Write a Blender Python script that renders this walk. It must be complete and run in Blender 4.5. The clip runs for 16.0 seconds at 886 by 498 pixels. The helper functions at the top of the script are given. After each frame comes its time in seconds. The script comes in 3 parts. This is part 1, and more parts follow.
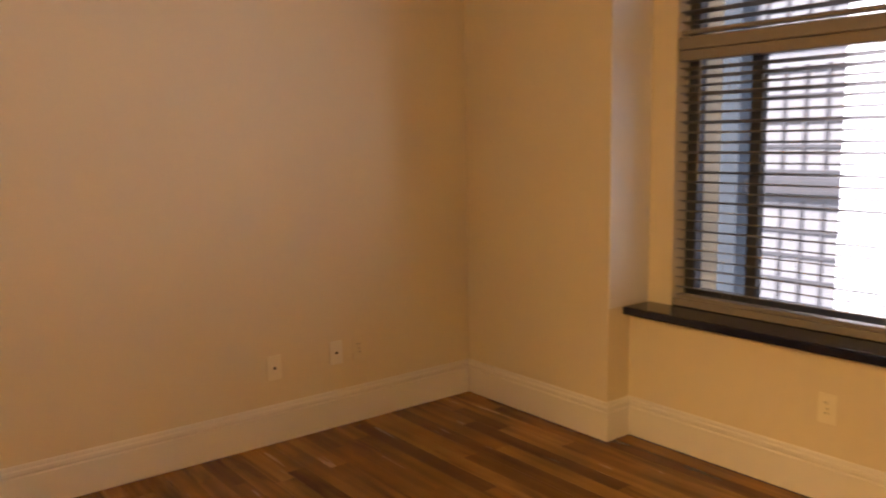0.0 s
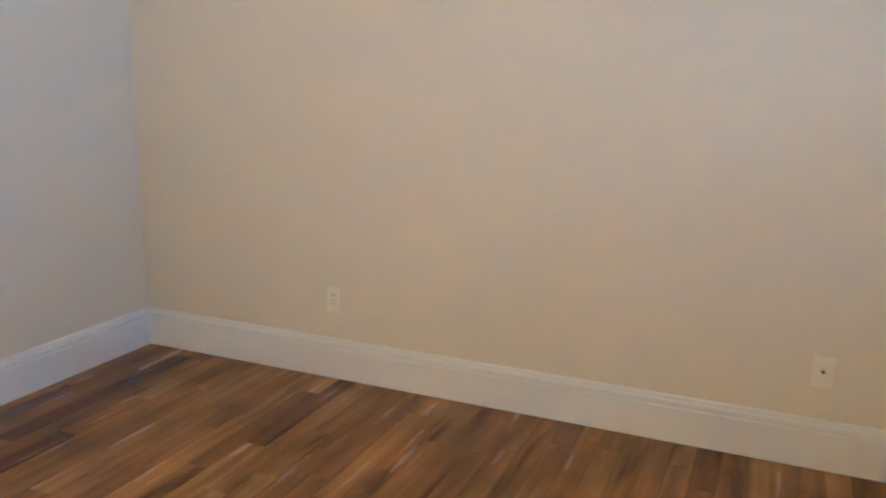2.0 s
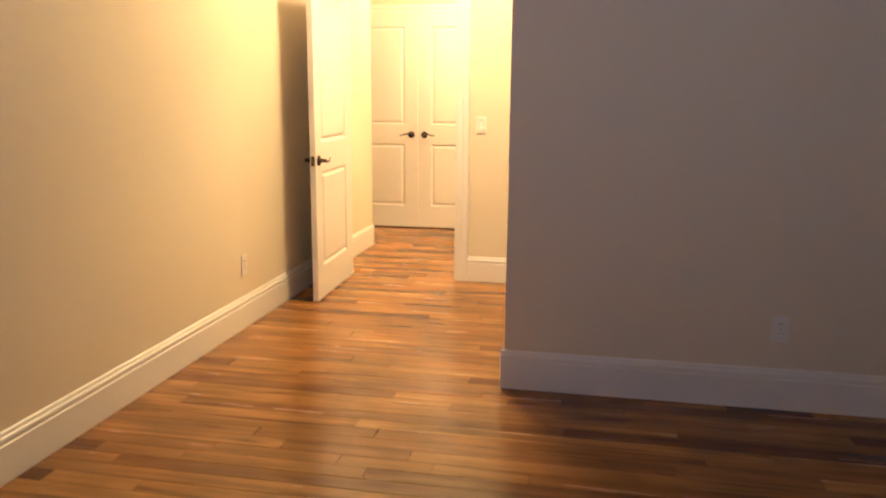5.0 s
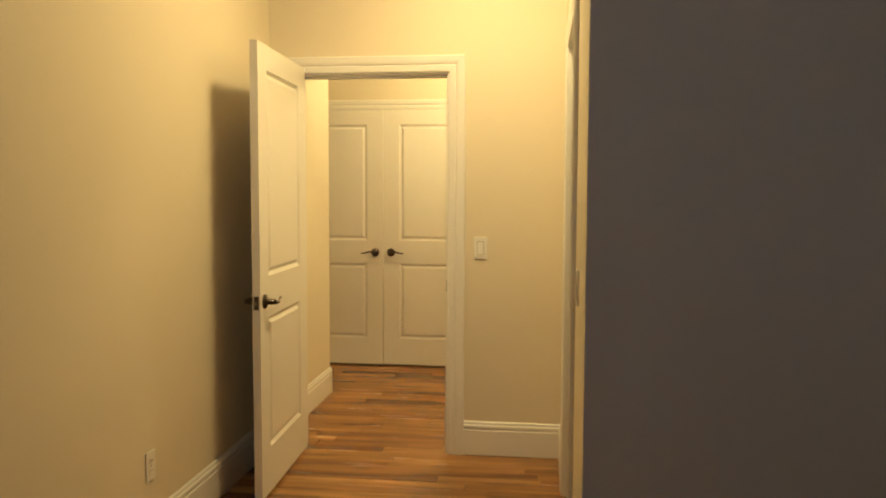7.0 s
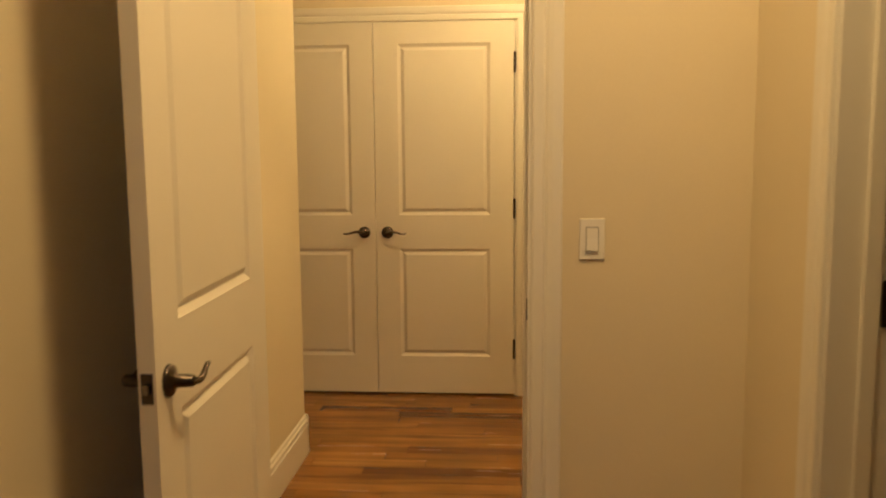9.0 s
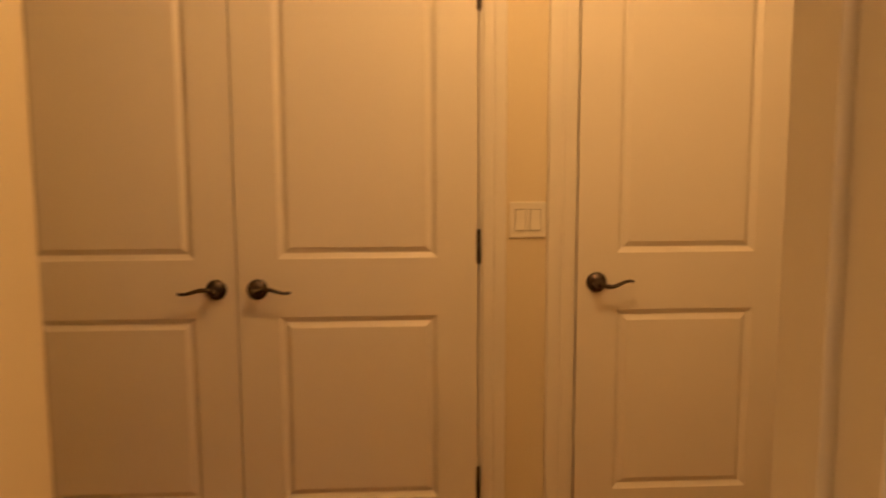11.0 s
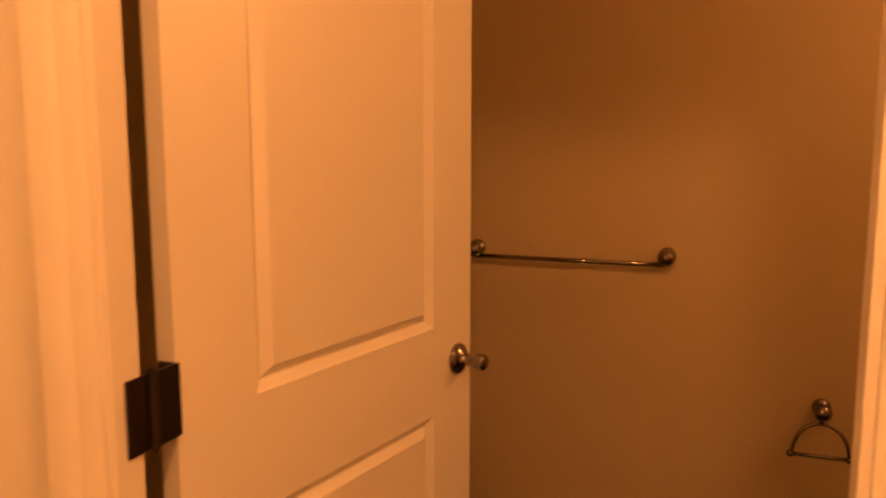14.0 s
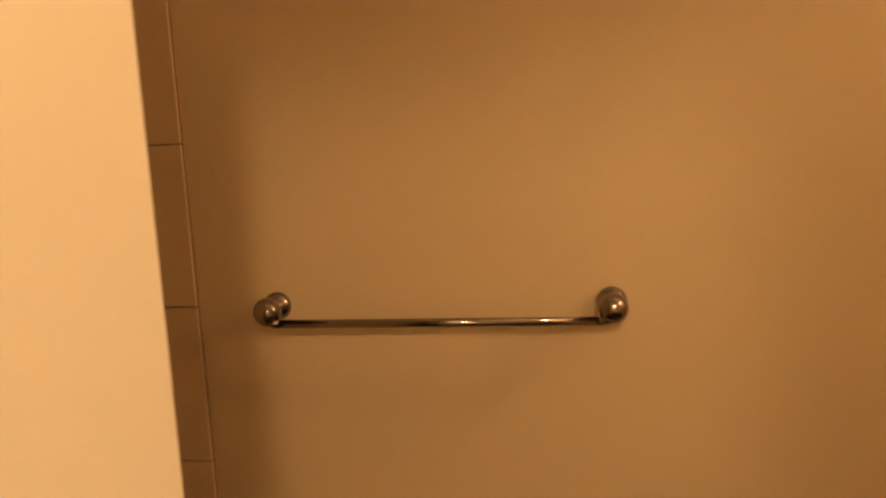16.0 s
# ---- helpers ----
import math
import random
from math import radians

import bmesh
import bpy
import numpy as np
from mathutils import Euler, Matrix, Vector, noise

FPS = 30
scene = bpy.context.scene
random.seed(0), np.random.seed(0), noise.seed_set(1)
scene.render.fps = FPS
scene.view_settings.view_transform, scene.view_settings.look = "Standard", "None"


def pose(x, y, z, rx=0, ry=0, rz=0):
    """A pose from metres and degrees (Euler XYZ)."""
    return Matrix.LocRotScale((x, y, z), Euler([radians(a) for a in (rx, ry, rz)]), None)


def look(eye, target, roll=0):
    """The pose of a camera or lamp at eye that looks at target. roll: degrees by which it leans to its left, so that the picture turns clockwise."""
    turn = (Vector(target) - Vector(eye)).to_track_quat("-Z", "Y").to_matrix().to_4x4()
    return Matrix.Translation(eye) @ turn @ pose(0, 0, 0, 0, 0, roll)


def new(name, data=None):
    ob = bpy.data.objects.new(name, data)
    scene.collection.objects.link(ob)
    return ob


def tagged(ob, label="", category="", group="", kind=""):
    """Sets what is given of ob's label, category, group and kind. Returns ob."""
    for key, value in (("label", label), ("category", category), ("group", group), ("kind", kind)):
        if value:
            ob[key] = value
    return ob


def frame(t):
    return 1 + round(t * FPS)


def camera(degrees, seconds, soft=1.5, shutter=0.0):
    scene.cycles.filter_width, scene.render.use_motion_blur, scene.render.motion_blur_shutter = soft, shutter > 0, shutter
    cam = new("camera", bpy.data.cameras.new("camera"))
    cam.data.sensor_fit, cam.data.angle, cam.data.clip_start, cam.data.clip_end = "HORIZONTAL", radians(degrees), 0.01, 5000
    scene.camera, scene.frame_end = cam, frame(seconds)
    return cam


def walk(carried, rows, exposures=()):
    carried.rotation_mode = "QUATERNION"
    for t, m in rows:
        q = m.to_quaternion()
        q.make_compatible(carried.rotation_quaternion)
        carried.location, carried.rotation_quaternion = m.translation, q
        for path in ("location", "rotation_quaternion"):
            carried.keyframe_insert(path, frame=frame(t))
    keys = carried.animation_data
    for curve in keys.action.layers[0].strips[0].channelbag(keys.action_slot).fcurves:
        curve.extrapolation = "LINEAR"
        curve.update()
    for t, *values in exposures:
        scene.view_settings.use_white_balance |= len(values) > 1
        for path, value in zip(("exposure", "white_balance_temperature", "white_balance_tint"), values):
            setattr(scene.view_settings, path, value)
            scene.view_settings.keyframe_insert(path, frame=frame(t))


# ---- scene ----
cam = camera(58.0, 16.0, soft=2.0, shutter=0.4)
EXPOSURES = ((0.0, 0.42, 7100, 26), (0.5, 1.0, 6200, 16), (1.0, 0.92, 4750, 8), (2.0, 1.25, 4250, 6), (2.5, 1.66, 4450, 8), (3.0, 1.75, 4600, 10), (3.5, 1.0, 4900, 8), (4.2, -0.1, 5600, 22),
             (5.0, -0.5, 5200, 24), (7.5, -1.97, 5250, 4), (8.2, -2.12, 5350, 6), (10.3, -2.5, 6900, 42), (11.0, -2.66, 7700, 46), (11.5, -2.82, 9800, 62), (12.5, -2.25, 10000, 64), (13.4, -1.92, 10500, 72),
             (14.0, -1.85, 10500, 84), (14.5, -1.45, 10500, 84), (15.3, -1.3, 9000, 62), (16.0, -0.9, 6000, 36))
HALL_LAMP = (1.12, 1.08, 2.86)
BATH_LAMP = (3.45, 2.15, 2.05)
VEST_LAMP = (1.05, 3.20, 2.42)
BATH = (3.885, 4.40, 1.92)             # east, north and south faces of the bathroom
BATH_DOOR = (3.235, 4.046, 2.03)
BLEAF = (2.262, 4.042, -11.0, 0.796)    # hinge corner, turn and width of the bathroom door
BAR = (3.549, 4.148, 1.047)
RING = (3.104, 0.628)
PLANK = 0.083
PATH = [
    (0, (0.715, -1.353, 1.379), (2.277, -2.572, 1.103), -1.0),
    (0.4, (0.7, -1.67, 1.38), (2.449, -2.586, 1.061), -1.3),
    (0.5, (0.7, -1.741, 1.377), (2.492, -2.564, 1.04), -0.6),
    (1, (0.905, -2.073, 1.416), (2.839, -2.341, 0.981), -0.7),
    (1.5, (1.024, -2.352, 1.42), (2.96, -2.141, 0.964), 0.9),
    (2, (1.144, -2.72, 1.319), (2.94, -1.958, 0.881), 1.1),
    (2.5, (1.28, -3.049, 1.353), (2.864, -1.909, 0.913), -0.5),
    (3, (1.547, -3.357, 1.354), (2.601, -1.728, 0.87), -1.2),
    (3.5, (1.778, -3.445, 1.316), (2.314, -1.571, 0.868), 0.1),
    (4, (1.949, -3.499, 1.312), (2.023, -1.546, 0.888), 0.8),
    (4.2, (2.009, -3.509, 1.311), (1.938, -1.556, 0.886), 0.9),
    (4.5, (2.019, -3.534, 1.322), (1.773, -1.595, 0.897), 1.4),
    (5, (1.958, -3.446, 1.331), (1.573, -1.523, 0.944), 0.4),
    (5.2, (1.904, -3.386, 1.351), (1.522, -1.454, 1.002), -0.1),
    (7.3, (1.36, -1.846, 1.383), (1.124, 0.136, 1.251), 0.4),
    (7.5, (1.309, -1.665, 1.376), (1.071, 0.315, 1.226), 0.5),
    (8, (1.160, -1.213, 1.372), (0.930, 0.765, 1.174), -0.1),
    (8.2, (1.093, -1.017, 1.351), (0.880, 0.961, 1.133), -0.2),
    (10.3, (0.69, 1.066, 1.331), (0.606, 3.048, 1.091), -0.6),
    (10.5, (0.686, 1.235, 1.318), (0.611, 3.22, 1.092), -0.4),
    (11, (0.69, 1.654, 1.343), (0.799, 3.639, 1.102), -0.2),
    (11.5, (0.692, 2.0, 1.386), (1.169, 3.926, 1.111), -0.2),
    (11.8, (0.733, 2.165, 1.358), (1.371, 4.048, 1.111), -0.9),
    (12, (0.744, 2.305, 1.345), (1.529, 4.127, 1.107), -1.1),
    (12.5, (0.815, 2.650, 1.342), (2.055, 4.195, 1.075), -2.0),
    (13, (0.990, 2.918, 1.349), (2.440, 4.259, 1.031), -2.2),
    (13.5, (1.215, 3.151, 1.352), (2.899, 4.194, 1.075), -0.7),
    (14, (1.418, 3.341, 1.390), (3.272, 4.04, 1.122), 0.0),
    (14.5, (1.705, 3.465, 1.364), (3.597, 4.058, 1.108), -0.4),
    (15, (1.941, 3.533, 1.364), (3.857, 4.05, 1.119), -1.3),
    (15.3, (2.094, 3.556, 1.362), (4.052, 3.846, 1.076), -1.6),
    (15.5, (2.205, 3.572, 1.348), (4.168, 3.81, 1.052), -2.3),
    (16, (2.527, 3.593, 1.352), (4.474, 3.941, 1.054), -3.0),
]
walk(cam, [(t, look(eye, target, roll)) for t, eye, target, roll in PATH],
     exposures=EXPOSURES)

# ---- daylight and lamps ----
world = bpy.data.worlds.new("sky")
scene.world = world
world.use_nodes = True
wn = world.node_tree
sky = wn.nodes.new("ShaderNodeTexSky")
sky.sky_type = "NISHITA"
sky.sun_disc = False
sky.sun_elevation, sky.sun_rotation = radians(50), radians(345)
wn.links.new(sky.outputs[0], wn.nodes["Background"].inputs[0])
wn.nodes["Background"].inputs[1].default_value = 0.11
sun = new("sun", bpy.data.lights.new("sun", "SUN"))
sun.data.energy, sun.data.angle, sun.data.color = 5.0, radians(12), (1, 0.98, 0.95)
sun.matrix_world = look((0, 0, 20), (-4, -16, 0))


def lamp(name, place, watts, colour, size=0.2):
    ob = new(name, bpy.data.lights.new(name, "AREA"))
    ob.data.shape, ob.data.size, ob.data.energy, ob.data.color = "DISK", size, watts, colour
    ob.matrix_world = look(place, (place[0], place[1] + 0.001, 0))
    return ob


WARM = (1.0, 0.65, 0.22)
lamp("hall_bulb", HALL_LAMP, 126, WARM, 0.38)
for name, place, watts, radius in (("vestibule_bulb", VEST_LAMP, 215, 0.10), ("bath_bulb", BATH_LAMP, 70, 0.05)):
    bulb = new(name, bpy.data.lights.new(name, "POINT"))
    bulb.data.energy, bulb.data.color, bulb.data.shadow_soft_size = watts, WARM, radius
    bulb.location = place
day = new("window_daylight", bpy.data.lights.new("window_daylight", "AREA"))
day.data.shape, day.data.size, day.data.size_y = "RECTANGLE", 1.20, 1.85
day.data.energy, day.data.color = 30, (0.80, 0.88, 1.0)
day.matrix_world = look((1.64, -4.66, 1.6), (0.43, 0, 1.6))


# ---- materials ----
def material(name, colour, rough=0.6, metal=0.0, grain=0.0, scale=30.0, bump=0.0, stain=0.0, stain_scale=1.5, coat=0.0):
    m = bpy.data.materials.new(name)
    m.use_nodes = True
    nt = m.node_tree
    b = nt.nodes["Principled BSDF"]
    b.inputs["Roughness"].default_value, b.inputs["Metallic"].default_value = rough, metal
    b.inputs["Coat Weight"].default_value = coat
    b.inputs["Base Color"].default_value = (*colour, 1)
    tc = nt.nodes.new("ShaderNodeTexCoord")
    if grain or stain or bump:
        fine = nt.nodes.new("ShaderNodeTexNoise")
        fine.inputs["Scale"].default_value, fine.inputs["Detail"].default_value = scale, 4
        wide = nt.nodes.new("ShaderNodeTexNoise")
        wide.inputs["Scale"].default_value, wide.inputs["Detail"].default_value = stain_scale, 3
        for n in (fine, wide):
            nt.links.new(tc.outputs["Object"], n.inputs["Vector"])
        add = nt.nodes.new("ShaderNodeMath")
        add.operation = "MULTIPLY_ADD"
        nt.links.new(fine.outputs["Fac"], add.inputs[0])
        add.inputs[1].default_value, add.inputs[2].default_value = 2 * grain, 1 - grain - stain
        add2 = nt.nodes.new("ShaderNodeMath")
        add2.operation = "MULTIPLY_ADD"
        nt.links.new(wide.outputs["Fac"], add2.inputs[0])
        add2.inputs[1].default_value = 2 * stain
        nt.links.new(add.outputs[0], add2.inputs[2])
        hsv = nt.nodes.new("ShaderNodeHueSaturation")
        hsv.inputs["Color"].default_value = (*colour, 1)
        nt.links.new(add2.outputs[0], hsv.inputs["Value"])
        nt.links.new(hsv.outputs[0], b.inputs["Base Color"])
        if bump:
            bp = nt.nodes.new("ShaderNodeBump")
            bp.inputs["Strength"].default_value, bp.inputs["Distance"].default_value = bump, 0.002
            nt.links.new(fine.outputs["Fac"], bp.inputs["Height"])
            nt.links.new(bp.outputs[0], b.inputs["Normal"])
    return m


WALL = material("cream wall paint", (0.727, 0.653, 0.500), 0.62, grain=0.025, scale=140, bump=0.12, stain=0.035, stain_scale=1.3)
BATHWALL = material("tan bathroom paint", (0.52, 0.42, 0.27), 0.5, grain=0.025, scale=140, bump=0.12, stain=0.03)
CEIL = material("white ceiling paint", (0.8, 0.78, 0.73), 0.8, grain=0.02, scale=90, bump=0.1)
TRIM = material("white gloss trim paint", (0.78, 0.76, 0.72), 0.32, grain=0.015, scale=60, bump=0.04, stain=0.03, stain_scale=3)
DOOR = material("white door paint", (0.77, 0.74, 0.69), 0.36, grain=0.02, scale=220, bump=0.10, stain=0.02, stain_scale=4)
PLASTIC = material("white switch plastic", (0.8, 0.78, 0.72), 0.3, stain=0.02, stain_scale=20)
IVORY = material("ivory outlet plastic", (0.82, 0.77, 0.62), 0.3, stain=0.02, stain_scale=20)
DARK = material("dark slot", (0.02, 0.018, 0.016), 0.6)
BRONZE = material("aged dark bronze", (0.080, 0.066, 0.058), 0.25, 0.95, grain=0.15, scale=60, stain=0.1, stain_scale=15)
CHROME = material("brushed nickel", (0.25, 0.225, 0.215), 0.09, 1.0, grain=0.03, scale=80)
BLACKSTONE = material("black polished stone", (0.010, 0.013, 0.035), 0.05, grain=0.3, scale=180, stain=0.1)
BLACKTILE = material("black slate tile", (0.012, 0.012, 0.022), 0.35, grain=0.2, scale=60, stain=0.2)
BEIGETILE = material("beige wall tile", (0.5, 0.38, 0.25), 0.3, grain=0.05, scale=40, stain=0.1, stain_scale=6)
SLAT = material("taupe blind slat", (0.24, 0.22, 0.205), 0.40, grain=0.05, scale=60, stain=0.04)
SASH = material("grey aluminium sash", (0.07, 0.08, 0.10), 0.4, 0.3, grain=0.05, scale=50)
FACADE = material("pale facade brick", (0.66, 0.72, 0.80), 0.8, grain=0.1, scale=4, stain=0.1, stain_scale=0.4)
FACADE_TRIM = material("grey stone and iron", (0.26, 0.28, 0.32), 0.7, grain=0.1, scale=10)
# neighbour's wall: the shade it stands in is put into this darker blue-grey
WING = material("shaded blue-grey render", (0.17, 0.23, 0.29), 0.8, grain=0.1, scale=5, stain=0.1)
FACADE_GLASS = material("facade window glass", (0.72, 0.78, 0.86), 0.15, stain=0.2, stain_scale=0.5)
ASPHALT = material("asphalt", (0.05, 0.05, 0.05), 0.85, grain=0.2, scale=30, stain=0.1)
GROUT = material("brown grout", (0.30, 0.21, 0.13), 0.8, grain=0.1, scale=60)
SUBFLOOR = material("dark joint", (0.03, 0.015, 0.008), 0.9)

BULB = bpy.data.materials.new("lamp glass")
BULB.use_nodes = True
BULB.node_tree.nodes["Principled BSDF"].inputs["Base Color"].default_value = (0.85, 0.8, 0.7, 1)
BULB.node_tree.nodes["Principled BSDF"].inputs["Emission Color"].default_value = (1, 0.7, 0.4, 1)
BULB.node_tree.nodes["Principled BSDF"].inputs["Emission Strength"].default_value = 2.0

GLASS = bpy.data.materials.new("window glass")
GLASS.use_nodes = True
gb = GLASS.node_tree.nodes["Principled BSDF"]
gb.inputs["Transmission Weight"].default_value, gb.inputs["Roughness"].default_value, gb.inputs["IOR"].default_value = 1.0, 0.0, 1.45


def oak():
    m = bpy.data.materials.new("varnished oak strip")
    m.use_nodes = True
    nt = m.node_tree
    b = nt.nodes["Principled BSDF"]
    tc, info, geo = nt.nodes.new("ShaderNodeTexCoord"), nt.nodes.new("ShaderNodeObjectInfo"), nt.nodes.new("ShaderNodeNewGeometry")
    tone = nt.nodes.new("ShaderNodeMath")
    tone.operation = "ADD"
    nt.links.new(info.outputs["Random"], tone.inputs[0])
    nt.links.new(geo.outputs["Random Per Island"], tone.inputs[1])
    wrap = nt.nodes.new("ShaderNodeMath")
    wrap.operation = "FRACT"
    nt.links.new(tone.outputs[0], wrap.inputs[0])
    ramp = nt.nodes.new("ShaderNodeValToRGB")
    stops = ((0.0, (0.120, 0.047, 0.012)), (0.10, (0.205, 0.088, 0.020)), (0.40, (0.262, 0.119, 0.025)), (0.75, (0.300, 0.143, 0.030)), (1.0, (0.360, 0.182, 0.042)))
    while len(ramp.color_ramp.elements) < len(stops):
        ramp.color_ramp.elements.new(0.5)
    for e, (p, c) in zip(ramp.color_ramp.elements, stops):
        e.position, e.color = p, (*c, 1)
    nt.links.new(wrap.outputs[0], ramp.inputs[0])
    shift = nt.nodes.new("ShaderNodeVectorMath")
    shift.operation = "MULTIPLY_ADD"
    comb = nt.nodes.new("ShaderNodeCombineXYZ")
    nt.links.new(wrap.outputs[0], comb.inputs[0])
    nt.links.new(wrap.outputs[0], comb.inputs[2])
    nt.links.new(comb.outputs[0], shift.inputs[0])
    shift.inputs[1].default_value = (37, 0, 53)
    pos = geo.outputs["Position"]
    nt.links.new(pos, shift.inputs[2])
    mp = nt.nodes.new("ShaderNodeMapping")
    mp.inputs["Scale"].default_value = (1.1, 15, 1)
    nt.links.new(shift.outputs[0], mp.inputs[0])
    grain = nt.nodes.new("ShaderNodeTexNoise")
    grain.inputs["Scale"].default_value, grain.inputs["Detail"].default_value, grain.inputs["Distortion"].default_value = 1.6, 5, 0.0
    nt.links.new(mp.outputs[0], grain.inputs["Vector"])
    wide = nt.nodes.new("ShaderNodeTexNoise")
    wide.inputs["Scale"].default_value = 2.5
    nt.links.new(pos, wide.inputs["Vector"])
    val = nt.nodes.new("ShaderNodeMapRange")
    val.inputs[1].default_value, val.inputs[2].default_value, val.inputs[3].default_value, val.inputs[4].default_value = 0.15, 0.85, 0.50, 1.40
    nt.links.new(grain.outputs["Fac"], val.inputs[0])
    hsv = nt.nodes.new("ShaderNodeHueSaturation")
    nt.links.new(ramp.outputs[0], hsv.inputs["Color"])
    nt.links.new(val.outputs[0], hsv.inputs["Value"])
    # dark mineral streaks along the strips, and broad patches of redder stain
    mp2 = nt.nodes.new("ShaderNodeMapping")
    mp2.inputs["Scale"].default_value = (1.3, 11, 1)
    nt.links.new(shift.outputs[0], mp2.inputs[0])
    streak = nt.nodes.new("ShaderNodeTexNoise")
    streak.inputs["Scale"].default_value, streak.inputs["Detail"].default_value, streak.inputs["Distortion"].default_value = 1.1, 3, 0.6
    nt.links.new(mp2.outputs[0], streak.inputs["Vector"])
    sm = nt.nodes.new("ShaderNodeMapRange")
    sm.inputs[1].default_value, sm.inputs[2].default_value, sm.inputs[3].default_value, sm.inputs[4].default_value = 0.56, 0.72, 0.0, 0.75
    nt.links.new(streak.outputs["Fac"], sm.inputs[0])
    dark = nt.nodes.new("ShaderNodeMix")
    dark.data_type = "RGBA"
    nt.links.new(sm.outputs[0], dark.inputs[0])
    nt.links.new(hsv.outputs[0], dark.inputs[6])
    dark.inputs[7].default_value = (0.070, 0.024, 0.009, 1)
    patch = nt.nodes.new("ShaderNodeMapRange")
    patch.inputs[1].default_value, patch.inputs[2].default_value, patch.inputs[3].default_value, patch.inputs[4].default_value = 0.3, 0.7, 0.78, 1.18
    nt.links.new(wide.outputs["Fac"], patch.inputs[0])
    tint = nt.nodes.new("ShaderNodeHueSaturation")
    nt.links.new(dark.outputs[2], tint.inputs["Color"])
    nt.links.new(patch.outputs[0], tint.inputs["Value"])
    nt.links.new(tint.outputs[0], b.inputs["Base Color"])
    b.inputs["Specular IOR Level"].default_value = 0.38
    rr = nt.nodes.new("ShaderNodeMapRange")
    rr.inputs[3].default_value, rr.inputs[4].default_value = 0.20, 0.31
    nt.links.new(grain.outputs["Fac"], rr.inputs[0])
    nt.links.new(rr.outputs[0], b.inputs["Roughness"])
    bp = nt.nodes.new("ShaderNodeBump")
    bp.inputs["Strength"].default_value, bp.inputs["Distance"].default_value = 0.15, 0.001
    nt.links.new(grain.outputs["Fac"], bp.inputs["Height"])
    nt.links.new(bp.outputs[0], b.inputs["Normal"])
    return m


OAK = oak()


# ---- mesh helpers ----
def box(bm, x0, x1, y0, y1, z0, z1, bevel=0.0):
    r = bmesh.ops.create_cube(bm, size=1)
    bmesh.ops.scale(bm, vec=(x1 - x0, y1 - y0, z1 - z0), verts=r["verts"])
    bmesh.ops.translate(bm, vec=((x0 + x1) / 2, (y0 + y1) / 2, (z0 + z1) / 2), verts=r["verts"])
    if bevel:
        edges = list({e for v in r["verts"] for e in v.link_edges})
        bmesh.ops.bevel(bm, geom=edges, offset=bevel, segments=2, affect="EDGES", profile=0.5)
    return bm


def boxed(*a, **k):
    return box(bmesh.new(), *a, **k)


def mesh_of(name, bm, mat, smooth=False):
    me = bpy.data.meshes.new(name)
    bmesh.ops.recalc_face_normals(bm, faces=bm.faces)
    bm.to_mesh(me)
    bm.free()
    me.materials.append(mat)
    for p in me.polygons:
        p.use_smooth = smooth
    return me


def part(name, bm, mat, parent=None, label="", smooth=False, at=None):
    ob = new(name, mesh_of(name, bm, mat, smooth))
    if parent is not None:
        ob.parent = parent
    if at is not None:
        ob.matrix_basis = at
    if label:
        ob["label"] = label
    return ob


def structure(name, bm, mat, label, category, smooth=False):
    return tagged(part(name, bm, mat, None, "", smooth), label, category, kind="structure")


def extruded(profile, a, b, side):
    """A moulding of profile (out, up) run from a to b on the floor plan; side: unit vector out of the wall."""
    bm = bmesh.new()
    ends = [[bm.verts.new((p[0] + side[0] * o, p[1] + side[1] * o, p[2] + u)) for o, u in profile] for p in (a, b)]
    n = len(profile)
    for i in range(n):
        bm.faces.new((ends[0][i], ends[0][(i + 1) % n], ends[1][(i + 1) % n], ends[1][i]))
    bm.faces.new(ends[0])
    bm.faces.new(ends[1][::-1])
    return bm


def lathe(profile, steps=24):
    """A turned solid round z from (radius, height) pairs."""
    bm = bmesh.new()
    rings = []
    for r, h in profile:
        rings.append([bm.verts.new((r * math.cos(2 * math.pi * i / steps), r * math.sin(2 * math.pi * i / steps), h)) for i in range(steps)])
    for a, b in zip(rings, rings[1:]):
        for i in range(steps):
            bm.faces.new((a[i], a[(i + 1) % steps], b[(i + 1) % steps], b[i]))
    bm.faces.new(rings[0][::-1])
    bm.faces.new(rings[-1])
    return bm


def tube(points, radii, steps=12):
    bm = bmesh.new()
    pts = [Vector(p) for p in points]
    rings = []
    for i, p in enumerate(pts):
        d = (pts[min(i + 1, len(pts) - 1)] - pts[max(i - 1, 0)]).normalized()
        q = d.to_track_quat("Z", "Y")
        r = radii[i] if isinstance(radii, (list, tuple)) else radii
        rings.append([bm.verts.new(p + q @ Vector((r * math.cos(2 * math.pi * k / steps), r * math.sin(2 * math.pi * k / steps), 0))) for k in range(steps)])
    for a, b in zip(rings, rings[1:]):
        for i in range(steps):
            bm.faces.new((a[i], a[(i + 1) % steps], b[(i + 1) % steps], b[i]))
    bm.faces.new(rings[0][::-1])
    bm.faces.new(rings[-1])
    return bm


# ---- the shell: bedroom, hall, vestibule, bathroom ----
H = 3.0
T = 0.12
wa, wb, wh, wc = -0.015, 0.015, 1.553, 3.983     # faces of west, north, hall-east and east walls
yd, ye, ys = 2.045, 4.169, -4.069                # doorway wall, closet wall, south wall
BX0, BX1 = 2.15, 2.195                            # bathroom partition
BATH_E, BATH_N, BATH_S = BATH

